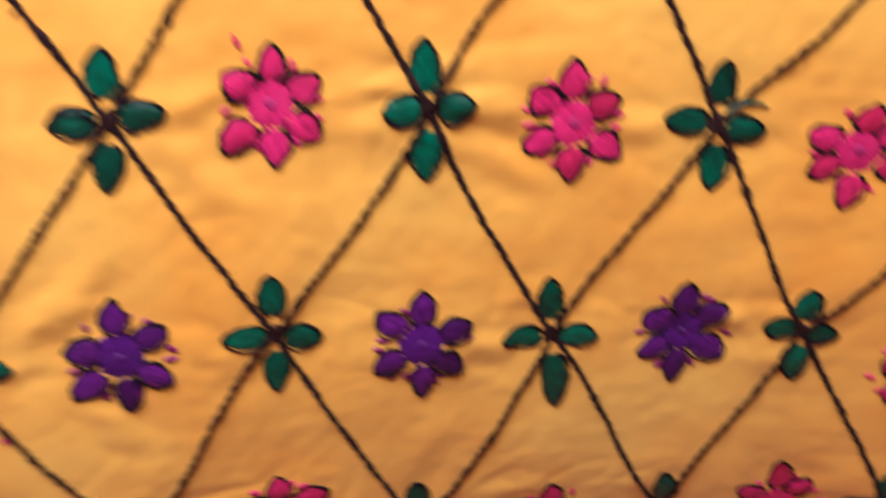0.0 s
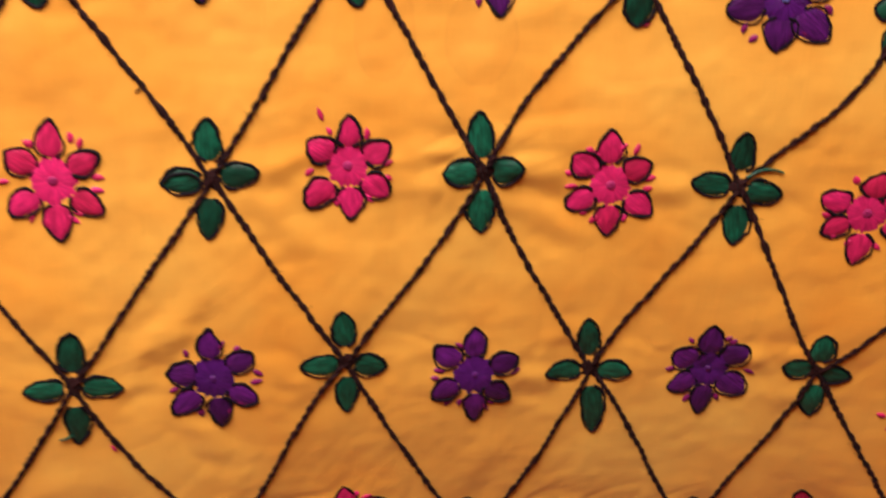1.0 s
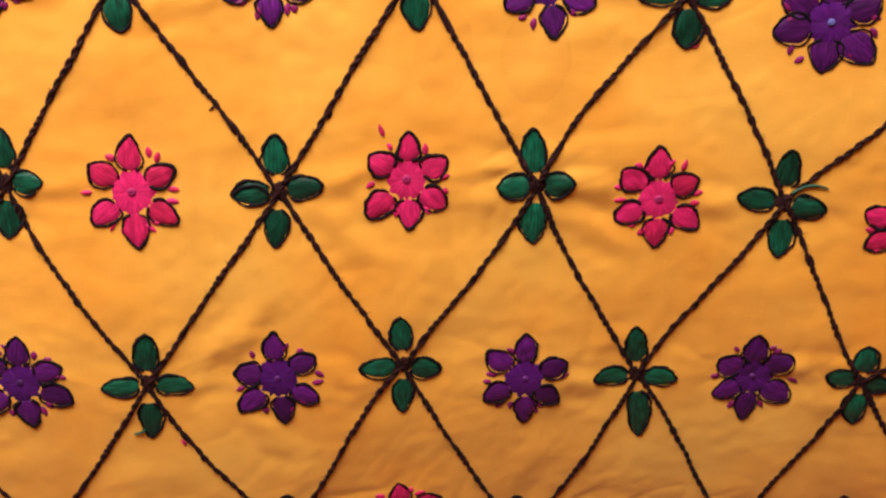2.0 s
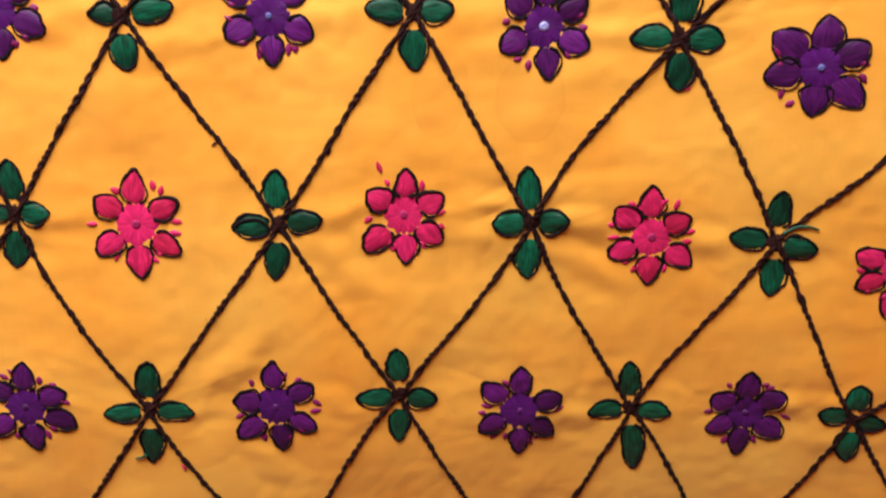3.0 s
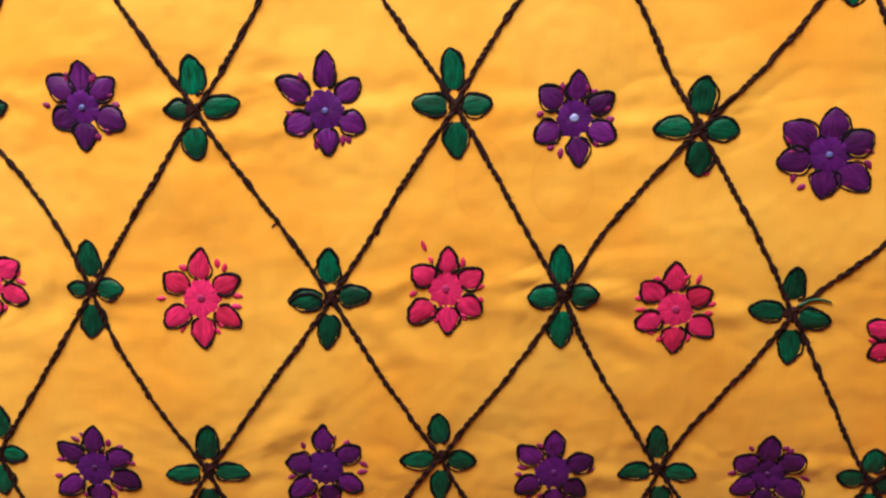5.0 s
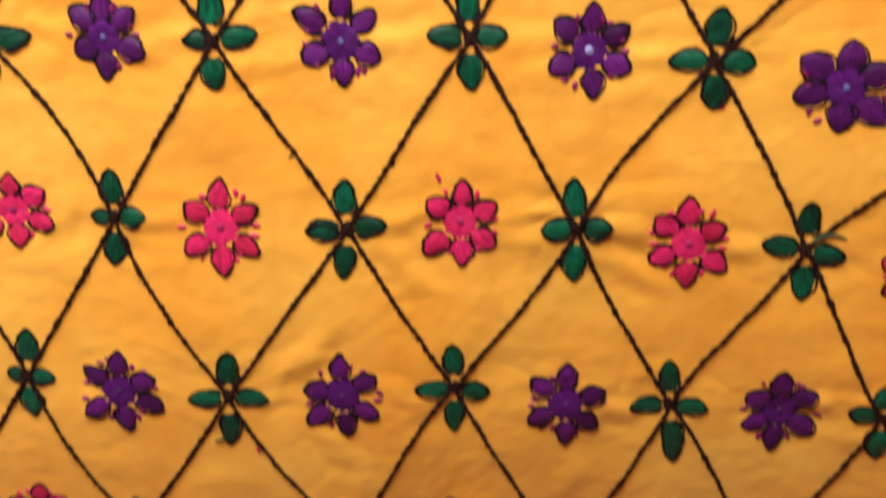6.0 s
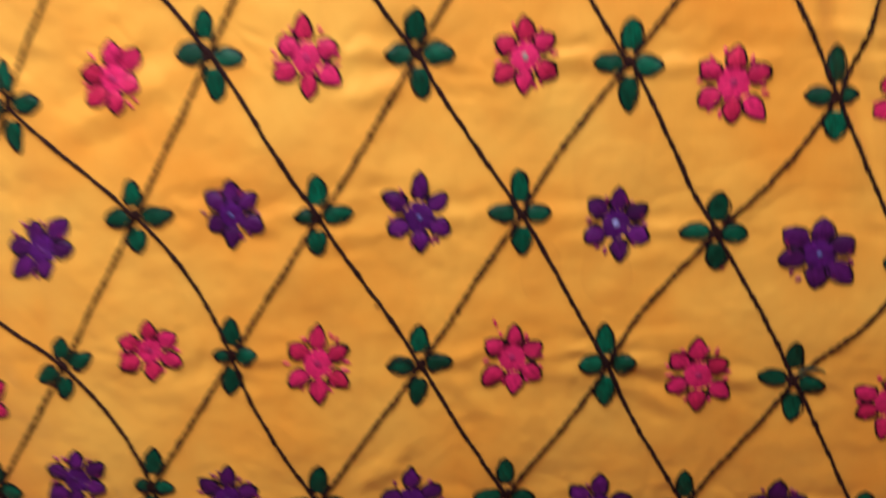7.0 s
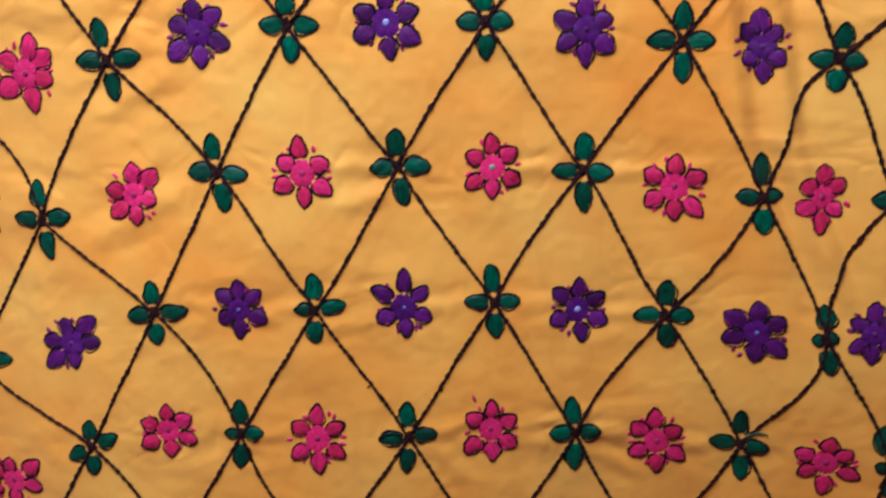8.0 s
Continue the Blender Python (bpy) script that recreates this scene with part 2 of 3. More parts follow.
def lie(x, z):
    """How far the cloth hangs back (y) at x, z: its slow sag, a lean and bulge added for shading, creases, puckers
    round the rows of stitching and the gathers at one side.
    """
    x, z = np.asarray(x, dtype=float), np.asarray(z, dtype=float)
    u = np.where(np.abs(x - 0.05) < 0.33, (x - 0.05) / 0.25, np.sign(x - 0.05) * (0.33 + 0.06 * np.tanh((np.abs(x - 0.05) - 0.33) / 0.06)) / 0.25)
    w = z - 0.06
    v = np.where(np.abs(w) < 0.30, w, np.sign(w) * (0.30 + 0.05 * np.tanh((np.abs(w) - 0.30) / 0.05))) / 0.2
    y = 0.01 * (-1.98 * u * u - 1.32 * u * v + 0.10 * v * v - 2.21 * u**3 - 0.53 * u * u * v + 0.54 * u * v * v - 0.54 * v**3)
    # added lean and bulge: shape bent to dim the lower left, brighten the right
    y = y - 0.9 * np.clip(x - 0.03, -0.2, 0.2) * np.clip(z, -0.2, 0.0) ** 2
    y = y - 0.002 * np.exp(-(((z + 0.095) / 0.05) ** 2) - ((x - 0.13) / 0.11) ** 2)
    y = y + 0.0011 * drift(x / 0.11, z / 0.075) + 0.0008 * drift(x / 0.035, z / 0.028, 1)
    bx, bz = x + 0.018 * drift(x / 0.06, z / 0.06, 7), z + 0.016 * drift(x / 0.05, z / 0.05, 8)
    near = 0.25 + 0.75 * np.cos(np.pi * z / ROW) ** 4
    slow = 0.5 + 0.5 * drift(x / 0.05, z / 0.05, 5)
    y = y + near * slow * (0.0013 * drift(bx / 0.030, bz / 0.0125, 2) + 0.0003 * drift(bx / 0.02, bz / 0.006, 3))
    for k, (way, long, short) in enumerate(((0.15, 0.034, 0.017), (0.75, 0.030, 0.014), (-0.65, 0.028, 0.014), (1.45, 0.036, 0.016))):
        p, q = bx * math.cos(way) + bz * math.sin(way), bz * math.cos(way) - bx * math.sin(way)
        some = np.clip(0.1 + 1.3 * drift(x / 0.04, z / 0.04, 20 + k), 0, 1)
        y = y + 0.0006 * near * some * (1 - np.abs(drift(p / long, q / short, 30 + k))) ** 5
    y = y + 0.0006 * drift(bz / 0.05, bx / 0.014, 9) * slow + 0.00016 * drift(x / 0.006, z / 0.006, 6)
    for k, (ax, az, bx1, bz1) in enumerate(CREASES):
        length = math.hypot(bx1 - ax, bz1 - az)
        wide = 0.0032 + 0.06 * length
        p = ((x - ax) * (bx1 - ax) + (z - az) * (bz1 - az)) / length**2
        q = ((z - az) * (bx1 - ax) - (x - ax) * (bz1 - az)) / length + 0.0022 * drift(x / 0.013, z / 0.013, 60 + k)
        ends = np.exp(-np.clip(np.abs(p - 0.5) - 0.3, 0, None) ** 2 / 0.11)
        y = y - (0.00045 + 0.006 * length) * ends * (np.exp(-((q / wide) ** 2)) - 0.7 * np.exp(-(((np.abs(q) - 2.1 * wide) / wide) ** 2)))
    line = np.interp(z, (0.10, 0.156, 0.212, 0.30), (0.279, 0.259, 0.238, 0.224))
    fade = np.clip((z - 0.085) / 0.05, 0, 1) * np.clip((0.5 - z) / 0.05, 0, 1)
    off = x - line
    y = y + 1.35 * fade * (0.0030 * np.exp(-((off / 0.0075) ** 2)) - 0.0025 * np.exp(-(((off - 0.013) / 0.007) ** 2)) + 0.0018 * np.exp(-(((off - 0.026) / 0.006) ** 2))
                    - 0.0015 * np.exp(-(((off + 0.014) / 0.006) ** 2)))
    top = np.clip((z - 0.50) / (Z_MAX - 0.50), 0, 1) ** 2
    return y * (1 - top) + top * (WALL_Y - 0.0015)


def on_cloth(x, z, lift):
    return np.stack([x, lie(x, z) - lift, Z0 + z], -1)


def cord(name, x, z, lift, radius, mat, parent, sides=6, flat=0.8, label=""):
    """A stitched cord along x, z, lying on the cloth; radius may change along it."""
    t = np.stack([np.gradient(x), np.gradient(z)], -1)
    t /= np.linalg.norm(t, axis=1)[:, None] + 1e-12
    a = np.linspace(0, 2 * np.pi, sides, endpoint=False)
    r = np.broadcast_to(radius, x.shape)[:, None]
    px = x[:, None] - t[:, 1:] * np.cos(a) * r
    pz = z[:, None] + t[:, :1] * np.cos(a) * r
    base = (lie(x, z) - lift)[:, None]
    pts = np.stack([px, base - np.sin(a) * r * flat, Z0 + pz], -1)
    run = np.concatenate([[0], np.cumsum(np.hypot(np.diff(x), np.diff(z)))])[:, None]
    uv = np.stack([run + 0 * a, r * a + 0 * run], -1)
    return pts, uv


def joined(name, grids, mat, parent, label=""):
    """Several closed cords as one mesh."""
    verts, quads, uvs, n = [], [], [], 0
    for pts, uv in grids:
        ni, nj = pts.shape[:2]
        i, j = np.meshgrid(np.arange(ni - 1), np.arange(nj), indexing="ij")
        j2 = (j + 1) % nj
        quads.append(n + np.stack([i * nj + j, (i + 1) * nj + j, (i + 1) * nj + j2, i * nj + j2], -1).reshape(-1, 4))
        verts.append(pts.reshape(-1, 3))
        uvs.append(uv.reshape(-1, 2))
        n += ni * nj
    return mesh_of(name, np.concatenate(verts), np.concatenate(quads), np.concatenate(uvs), mat, parent, label)


# ---- the unseen room that closes the place, its floor and walls warming the bounce ----
T = 0.12
tagged(solid("floor", [(WEST - T, EAST + T, SOUTH - T, WALL_Y + T, -0.1, 0.0)], WARM_FLOOR), "unseen plain red-brown floor, coloured to bounce warm light", "floor", kind="structure")
X0, X1, Y0, Y1 = WEST - T, EAST + T, SOUTH - T, WALL_Y + T
# unseen ceiling, set low so the added lamp falls off faster down the cloth
tagged(solid("ceiling", [(X0, LIGHT_GAP[0], Y0, Y1, CEILING, CEILING + 0.1), (LIGHT_GAP[1], X1, Y0, Y1, CEILING, CEILING + 0.1),
                         (LIGHT_GAP[0], LIGHT_GAP[1], Y0, LIGHT_GAP[2], CEILING, CEILING + 0.1), (LIGHT_GAP[0], LIGHT_GAP[1], LIGHT_GAP[3], Y1, CEILING, CEILING + 0.1)], WHITE),
       "unseen white painted ceiling with an opening added for the lamp", "ceiling", kind="structure")
tagged(solid("wall_north", [(WEST - T, EAST + T, WALL_Y, WALL_Y + T, 0.0, CEILING)], PLASTER), "tan plaster wall behind the hanging cloth", "wall", kind="structure")
tagged(solid("wall_south", [(WEST - T, EAST + T, SOUTH - T, SOUTH, 0.0, CEILING)], PLASTER), "tan plaster wall facing the hanging cloth", "wall", kind="structure")
tagged(solid("wall_east", [(EAST, EAST + T, SOUTH, WALL_Y, 0.0, CEILING)], PLASTER), "tan plaster side wall without openings", "wall", kind="structure")
tagged(solid("wall_west", [(WEST - T, WEST, SOUTH, WALL_Y, 0.0, CEILING)], PLASTER), "tan plaster side wall with no openings", "wall", kind="structure")
# frame of the made-up opening that holds the added lamp, never in view
window = tagged(new("light_gap_1"), "white painted frame of an unseen ceiling opening, added for the lamp", "window", kind="structure")
window.location = (LIGHT_GAP[0], LIGHT_GAP[2], CEILING + 0.1)
b, wx, wy = 0.05, LIGHT_GAP[1] - LIGHT_GAP[0], LIGHT_GAP[3] - LIGHT_GAP[2]
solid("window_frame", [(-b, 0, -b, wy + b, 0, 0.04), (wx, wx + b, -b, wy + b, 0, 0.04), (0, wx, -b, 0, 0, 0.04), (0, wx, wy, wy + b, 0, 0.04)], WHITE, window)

# ---- the embroidered cloth ----
cloth = tagged(new("embroidered_cloth"), "marigold cotton cloth embroidered with flowers, hanging against the wall", "cloth")
gx, gz = np.meshgrid(np.linspace(X_MIN, X_MAX, 620), np.linspace(Z_MIN, Z_MAX, 640), indexing="ij")
fabric = sheet("fabric", on_cloth(gx, gz, 0.0), np.stack([gx, gz], -1), FABRIC, cloth, label="wrinkled marigold yellow cotton fabric")
thick = fabric.modifiers.new("thickness", "SOLIDIFY")
thick.thickness, thick.offset = 0.0006, 1.0


def drop_shape(cx, cz, deg, reach, start, half, lift, ns=18, nw=9, base=0.55, point=0.72):
    """A satin-stitched petal or leaf: a padded drop from start to reach along deg. base, point: how sharp its ends are. Returns its surface and its edge."""
    a = radians(deg)
    ux, uz = math.cos(a), math.sin(a)
    s = (1 - np.cos(np.pi * np.linspace(0.0, 1.0, ns))) / 2
    skew, ph = rng.uniform(-0.14, 0.14), rng.uniform(0, 90)
    top = base / (base + point)
    wide = 0.94 * half * s**base * (1 - s) ** point / (top**base * (1 - top) ** point) * (1 + 0.07 * drift(s * 3.0 + ph, 0 * s) + 0.03 * drift(s * 9 + ph, 0 * s + 5.5))
    wide[0], wide[-1] = half * 0.10, half * 0.03
    k = np.linspace(-1, 1, nw)
    along = (start + (reach - start) * s)[:, None] + 0 * k
    across = wide[:, None] * k + (skew * half * np.sin(np.pi * s))[:, None]
    swell = np.sqrt(np.clip(1 - k * k, 0, 1)) * np.clip(np.sin(np.pi * np.clip(s, 0.03, 0.97)), 0, 1)[:, None] ** 0.45
    x, z = cx + ux * along - uz * across, cz + uz * along + ux * across
    pts = on_cloth(x, z, lift * swell + 0.0002 * (swell > 0.0) - 0.0001)
    uv = np.stack([along, across], -1) + rng.uniform(0, 5, 2)
    edge_s = np.concatenate([along[1:, 0], along[::-1, -1][:-1]])
    edge_w = np.concatenate([across[1:, 0], across[::-1, -1][:-1]])
    off = 1.07 + 0.06 * drift(np.arange(len(edge_s)) / 4.0 + ph, 0 * edge_s)
    edge_s, edge_w = (start + reach) / 2 + (edge_s - (start + reach) / 2) * 1.04, edge_w * off
    return pts, uv, cx + ux * edge_s - uz * edge_w, cz + uz * edge_s + ux * edge_w


def rim(name, ex, ez, size, parent):
    """The back-stitched outline round a petal or leaf, uneven as it was sewn."""
    run = np.concatenate([[0], np.cumsum(np.hypot(np.diff(ex), np.diff(ez)))])
    t = np.linspace(0, run[-1], max(24, int(run[-1] / 0.0007)))
    x, z = np.interp(t, run, ex), np.interp(t, run, ez)
    ph = rng.uniform(0, 50)
    x, z = x + 0.00036 * drift(t / 0.0026 + ph, 0 * t), z + 0.00036 * drift(t / 0.0028 + ph, 0 * t + 9.5)
    r = size * (0.80 + 0.25 * np.abs(np.sin(np.pi * t / 0.0036 + ph)) + 0.50 * drift(t / 0.005, 0 * t + ph))
    r[0] = r[-1] = size * 0.3
    return joined(name, [cord(name, x, z, 0.00040, np.clip(r, size * 0.12, None), EDGE, parent, 6)], EDGE, parent)


def disc(name, cx, cz, radius, lift, mat, parent, rays=30, label="", scallop=0.08):
    a = np.linspace(0, 2 * np.pi, rays, endpoint=False)
    q = np.array([0.02, 0.18, 0.4, 0.65, 0.86, 1.0])
    rad = radius * (1 + scallop * rng.uniform(-1, 1, rays))
    rr = q[:, None] * rad[None, :]
    x, z = cx + rr * np.cos(a), cz + rr * np.sin(a) * 1.08
    h = lift * (1 - q**4) * (0.75 + 0.5 * np.clip(q, 0, 0.45))
    pts = on_cloth(x, z, h[:, None] - 0.0001 + 0 * rr)
    uv = np.stack([rr, radius * (a + 0 * rr)], -1)
    return sheet(name, pts, uv, mat, parent, close_j=True, label=label)


def stitch(name, cx, cz, deg, length, half, mat, parent, lift=0.0007):
    pts, uv, _, _ = drop_shape(cx - math.cos(radians(deg)) * length / 2, cz - math.sin(radians(deg)) * length / 2, deg, length, 0.0, half, lift, 7, 5)
    return sheet(name, pts, uv, mat, parent)


def flower(tint, cx, cz, tips, full=False, bead=0):
    """Six padded petals, each outlined, round a disc of radiating stitches, with seed stitches between them. tips: degrees and mm of each petal's point."""
    petal_mat, heart_mat, seed_mat = (PINK, ROSE, PINK) if tint == "pink" else (PURPLE, VIOLET, MAGENTA)
    mean = 0.001 * sum(r for _, r in tips) / len(tips)
    middle = ("", " and a dull blue knot", " and a sequin with a painted glint", " and a grey-green knot")[bead]
    label = tint + " satin-stitched six-petal flower with black outlines" + middle
    heart = disc("embroidered_flower", cx, cz, mean * (0.44 if full else 0.42), 0.0010 if full else 0.0006, heart_mat, cloth, 44, label, 0.13)
    for deg, mm in tips:
        r = 0.001 * mm
        start = r * (0.36 if full else 0.40)
        pts, uv, ex, ez = drop_shape(cx, cz, deg, r, start, (mean * 0.275 if full else min(0.0058, mean * 0.250)) * rng.uniform(0.93, 1.08) * (1 + 0.10 * abs(math.cos(radians(deg)))), 0.0008,
                                     base=0.42, point=0.80 - 0.16 * abs(math.cos(radians(deg))))
        sheet("petal", pts, uv, petal_mat, heart)
        rim("petal_outline", ex, ez, 0.00054 if full else 0.00068, heart)
    order = sorted(d % 360 for d, _ in tips)
    for d0, d1 in zip(order, order[1:] + [order[0] + 360]):
        for share in ((0.36, 0.66) if rng.random() < 0.6 else (0.5,)):
            if rng.random() < 0.85:
                d = radians(d0 + (d1 - d0) * share + rng.uniform(-6, 6))
                r = mean * rng.uniform(0.70, 0.86)
                stitch("seed_stitch", cx + r * math.cos(d), cz + r * math.sin(d), math.degrees(d) + rng.uniform(-40, 40), rng.uniform(0.0038, 0.0062), rng.uniform(0.0014, 0.0021), seed_mat, heart)
    disc("centre_knot", cx, cz, (0.0024 if tint == "pink" else 0.0018, 0.0017, 0.0024, 0.0022)[bead], 0.0020 if full else 0.0012, BEAD[bead] if bead else DUSKY if tint == "pink" else PURPLE, heart, 14,
         {0: "", 1: "dull blue thread knot", 2: "sequin with its pale glint put into the colour", 3: "grey-green thread knot"}[bead], 0.12)
    return heart


def leaf_spray(cx, cz, tips):
    """Four outlined leaves round the place where two cords cross."""
    knot = disc("leaf_spray", cx, cz, 0.0044, 0.0011, BLACK, cloth, 18, "four green satin-stitched leaves with black outlines round a crossing", 0.32)
    for deg, mm in tips:
        r = 0.001 * mm
        pts, uv, ex, ez = drop_shape(cx, cz, deg, r, r * (0.19 + rng.uniform(0.08, 0.16) * abs(math.sin(radians(deg)))), min(0.0061, max(0.0046, 0.36 * r)) * rng.uniform(0.92, 1.08), 0.0008, base=0.45, point=0.68)
        sheet("leaf", pts, uv, GREEN, knot)
        rim("leaf_outline", ex, ez, 0.00070, knot)
    return knot


def vine(x0, z0, x1, z1, bow=0.0, lean=0.0):
    """A two-ply couched cord between two crossings; bow: mm by which it swings out; lean: by how much more so towards its end. A few fibres stand off it."""
    length = math.hypot(x1 - x0, z1 - z0)
    n = int(length / 0.0009)
    t = np.linspace(-0.01, 1.01, n)
    nx, nz = -(z1 - z0) / length, (x1 - x0) / length
    ph = rng.uniform(0, 80)
    side = (0.004 * bow + 0.0208 * lean * (t - 0.5)) * t * (1 - t) + np.sin(np.pi * np.clip(t, 0, 1)) * (0.0003 * drift(t * 3 + ph, 0 * t) + 0.0005 * drift(t * 14 + ph, 0 * t + 3.5) + 0.00035 * drift(t * 45 + ph, 0 * t + 8.5))
    x, z = x0 + (x1 - x0) * t + nx * side, z0 + (z1 - z0) * t + nz * side
    run = t * length
    grids = []
    turn = 2 * np.pi * run / 0.0122 + ph + 2.4 * drift(run / 0.014 + ph, 0 * t)
    fat = 1 + 0.26 * drift(run / 0.005 + ph, 0 * t + 6.5) + 0.14 * drift(run / 0.0015 + ph, 0 * t + 2.5)
    for half in (0, np.pi):
        o, up = 0.00066 * np.cos(turn + half) * fat, 0.00042 * np.sin(turn + half)
        grids.append(cord("strand", x + nx * o, z + nz * o, 0.0004 + up, 0.00088 * fat, BLACK, cloth, 6))
    for _ in range(int(length / 0.0042)):
        k = rng.integers(4, n - 4)
        d = rng.uniform(0, 2 * np.pi)
        s = np.linspace(0, rng.uniform(0.0015, 0.0034), 5)
        bend = rng.uniform(-250, 250)
        fx, fz = x[k] + s * math.cos(d) - s * s * bend * math.sin(d), z[k] + s * math.sin(d) + s * s * bend * math.cos(d)
        grids.append(cord("fibre", fx, fz, 0.001, np.linspace(0.00022, 0.00006, 5), BLACK, cloth, 3))
    return joined("vine_cord", grids, BLACK, cloth, "twisted brown-black cord stitched across the fabric")


def loose_thread(points, mat, label):
    p = np.array(points)
    s = np.linspace(0, len(p) - 1, 24)
    x, z = np.interp(s, np.arange(len(p)), p[:, 0]), np.interp(s, np.arange(len(p)), p[:, 1])
    x, z = np.convolve(np.pad(x, 2, "edge"), np.ones(5) / 5, "valid"), np.convolve(np.pad(z, 2, "edge"), np.ones(5) / 5, "valid")
    return joined("loose_thread", [cord("t", x, z, 0.0010, np.linspace(0.0009, 0.0005, 24), mat, cloth, 5)], mat, cloth, label)


# ---- the lattice of cords, from the top down: from x, z to x, z, bow ----
vine(-0.2400, 0.3550, -0.3100, 0.2480, 0.0)
vine(-0.2400, 0.3550, -0.1900, 0.2730, 0.0)
vine(-0.1230, 0.3660, -0.1900, 0.2730, 0.0)
vine(-0.1230, 0.3660, -0.0680, 0.2920, 0.0)
vine(0.0030, 0.3710, -0.0680, 0.2920, 0.0)
vine(0.0030, 0.3710, 0.0610, 0.2910, 0.0)
vine(0.1230, 0.3670, 0.0610, 0.2910, 0.0)
vine(0.1230, 0.3670, 0.1860, 0.2760, 0.0)
vine(0.2400, 0.3480, 0.1860, 0.2760, 0.0)
vine(0.2400, 0.3480, 0.2760, 0.2620, 0.0)
vine(0.3260, 0.3150, 0.2760, 0.2620, 0.0)
vine(0.3260, 0.3150, 0.3330, 0.2600, 0.0)
vine(-0.3100, 0.2480, -0.3980, 0.1180, 0.0)
vine(-0.3100, 0.2480, -0.2510, 0.1650, 12.8)
vine(-0.1900, 0.2730, -0.2512, 0.1651, -3.8, -0.8)
vine(-0.1900, 0.2730, -0.1239, 0.1961, 2.4, 1.0)
vine(-0.0678, 0.2919, -0.1236, 0.1957, -1.6)
vine(-0.0689, 0.2914, -0.0009, 0.1963, -0.1)
vine(0.0611, 0.2909, -0.0003, 0.1972, -1.1, -0.4)
vine(0.0606, 0.2908, 0.1246, 0.1908, -0.1, -0.6)
vine(0.1864, 0.2757, 0.1248, 0.1911, -1.0)
vine(0.1861, 0.2761, 0.2404, 0.1732, 1.3)
vine(0.2763, 0.2619, 0.2401, 0.1729, -6.7, 4.0)
vine(0.2759, 0.2619, 0.3158, 0.1739, 1.7, -1.8)
vine(0.3330, 0.2600, 0.3160, 0.1740, 0.0)
vine(-0.3980, 0.1180, -0.3170, 0.0580, 0.0)
vine(-0.2510, 0.1650, -0.3170, 0.0580, 0.0)
vine(-0.2517, 0.1642, -0.1767, 0.0962, 0.8, 1.2)
vine(-0.1237, 0.1958, -0.1761, 0.0970, 0.4)
vine(-0.1230, 0.1966, -0.0619, 0.0976, -0.3, -1.0)
vine(0.0006, 0.1966, -0.0621, 0.0964, 0.9, 0.7)
vine(0.0004, 0.1973, 0.0637, 0.0978, -1.5, 0.9)
vine(0.1248, 0.1911, 0.0635, 0.0983, -2.9)
vine(0.1260, 0.1915, 0.1828, 0.0895, -1.0, -1.1)
vine(0.2392, 0.1735, 0.1824, 0.0887, 4.8, -0.7)
vine(0.2406, 0.1733, 0.2842, 0.0771, 2.2, 0.8)
vine(0.3157, 0.1741, 0.2842, 0.0769, -11.0, 0.5)
vine(-0.3170, 0.0580, -0.3730, -0.0480, 0.0)
vine(-0.3171, 0.0578, -0.2318, -0.0037, -3.7, 2.0)
vine(-0.1758, 0.0969, -0.2317, -0.0042, -0.5)
vine(-0.1762, 0.0969, -0.1204, 0.0058, 6.3, -0.4)
vine(-0.0624, 0.0966, -0.1198, 0.0059, -0.3)
vine(-0.0621, 0.0976, -0.0007, -0.0015, 0.3, 1.1)
vine(0.0640, 0.0980, -0.0001, -0.0009, -0.3, 0.6)
vine(0.0641, 0.0980, 0.1210, -0.0010, -0.1, -0.4)
vine(0.1824, 0.0887, 0.1206, -0.0007, -4.3, -0.6)
vine(0.1813, 0.0886, 0.2357, -0.0062, 2.3)
vine(0.2838, 0.0771, 0.2360, -0.0060, 9.2, -2.8)
vine(0.2842, 0.0771, 0.3283, -0.0128, 3.3, 1.2)
vine(-0.3730, -0.0480, -0.2910, -0.0990, 0.0)
vine(-0.2320, -0.0040, -0.2910, -0.0990, 0.0)
vine(-0.2320, -0.0040, -0.1790, -0.0860, 6.8)
vine(-0.1200, 0.0060, -0.1790, -0.0860, 0.0)
vine(-0.1204, 0.0058, -0.0693, -0.0991, -4.5, 0.8)
vine(0.0005, -0.0013, -0.0687, -0.0992, -0.0)
vine(0.0005, -0.0007, 0.0570, -0.0970, -1.2)
vine(0.1210, -0.0010, 0.0572, -0.0971, 1.5, -0.8)
vine(0.1207, -0.0011, 0.1779, -0.1060, -2.5, 0.3)
vine(0.2360, -0.0060, 0.1783, -0.1062, -0.5, -1.6)
vine(0.2363, -0.0058, 0.2877, -0.1032, -1.0, -0.6)
vine(0.3280, -0.0130, 0.2880, -0.1030, 9.2)
vine(0.3280, -0.0130, 0.4100, -0.1150, 0.0)
vine(-0.2910, -0.0990, -0.2450, -0.1850, 0.0)
vine(-0.1790, -0.0860, -0.2450, -0.1850, 0.0)
vine(-0.1790, -0.0860, -0.1320, -0.1890, -4.7)
vine(-0.0690, -0.0990, -0.1319, -0.1891, 2.5, 0.4)
vine(-0.0693, -0.0992, -0.0063, -0.1982, -5.5)
vine(0.0568, -0.0968, -0.0060, -0.1980, -1.1, 2.1)
vine(0.0568, -0.0971, 0.1218, -0.2181, -1.1)
vine(0.1787, -0.1063, 0.1225, -0.2183, 4.5, 0.7)
vine(0.1781, -0.1059, 0.2488, -0.2211, -1.0, -2.1)
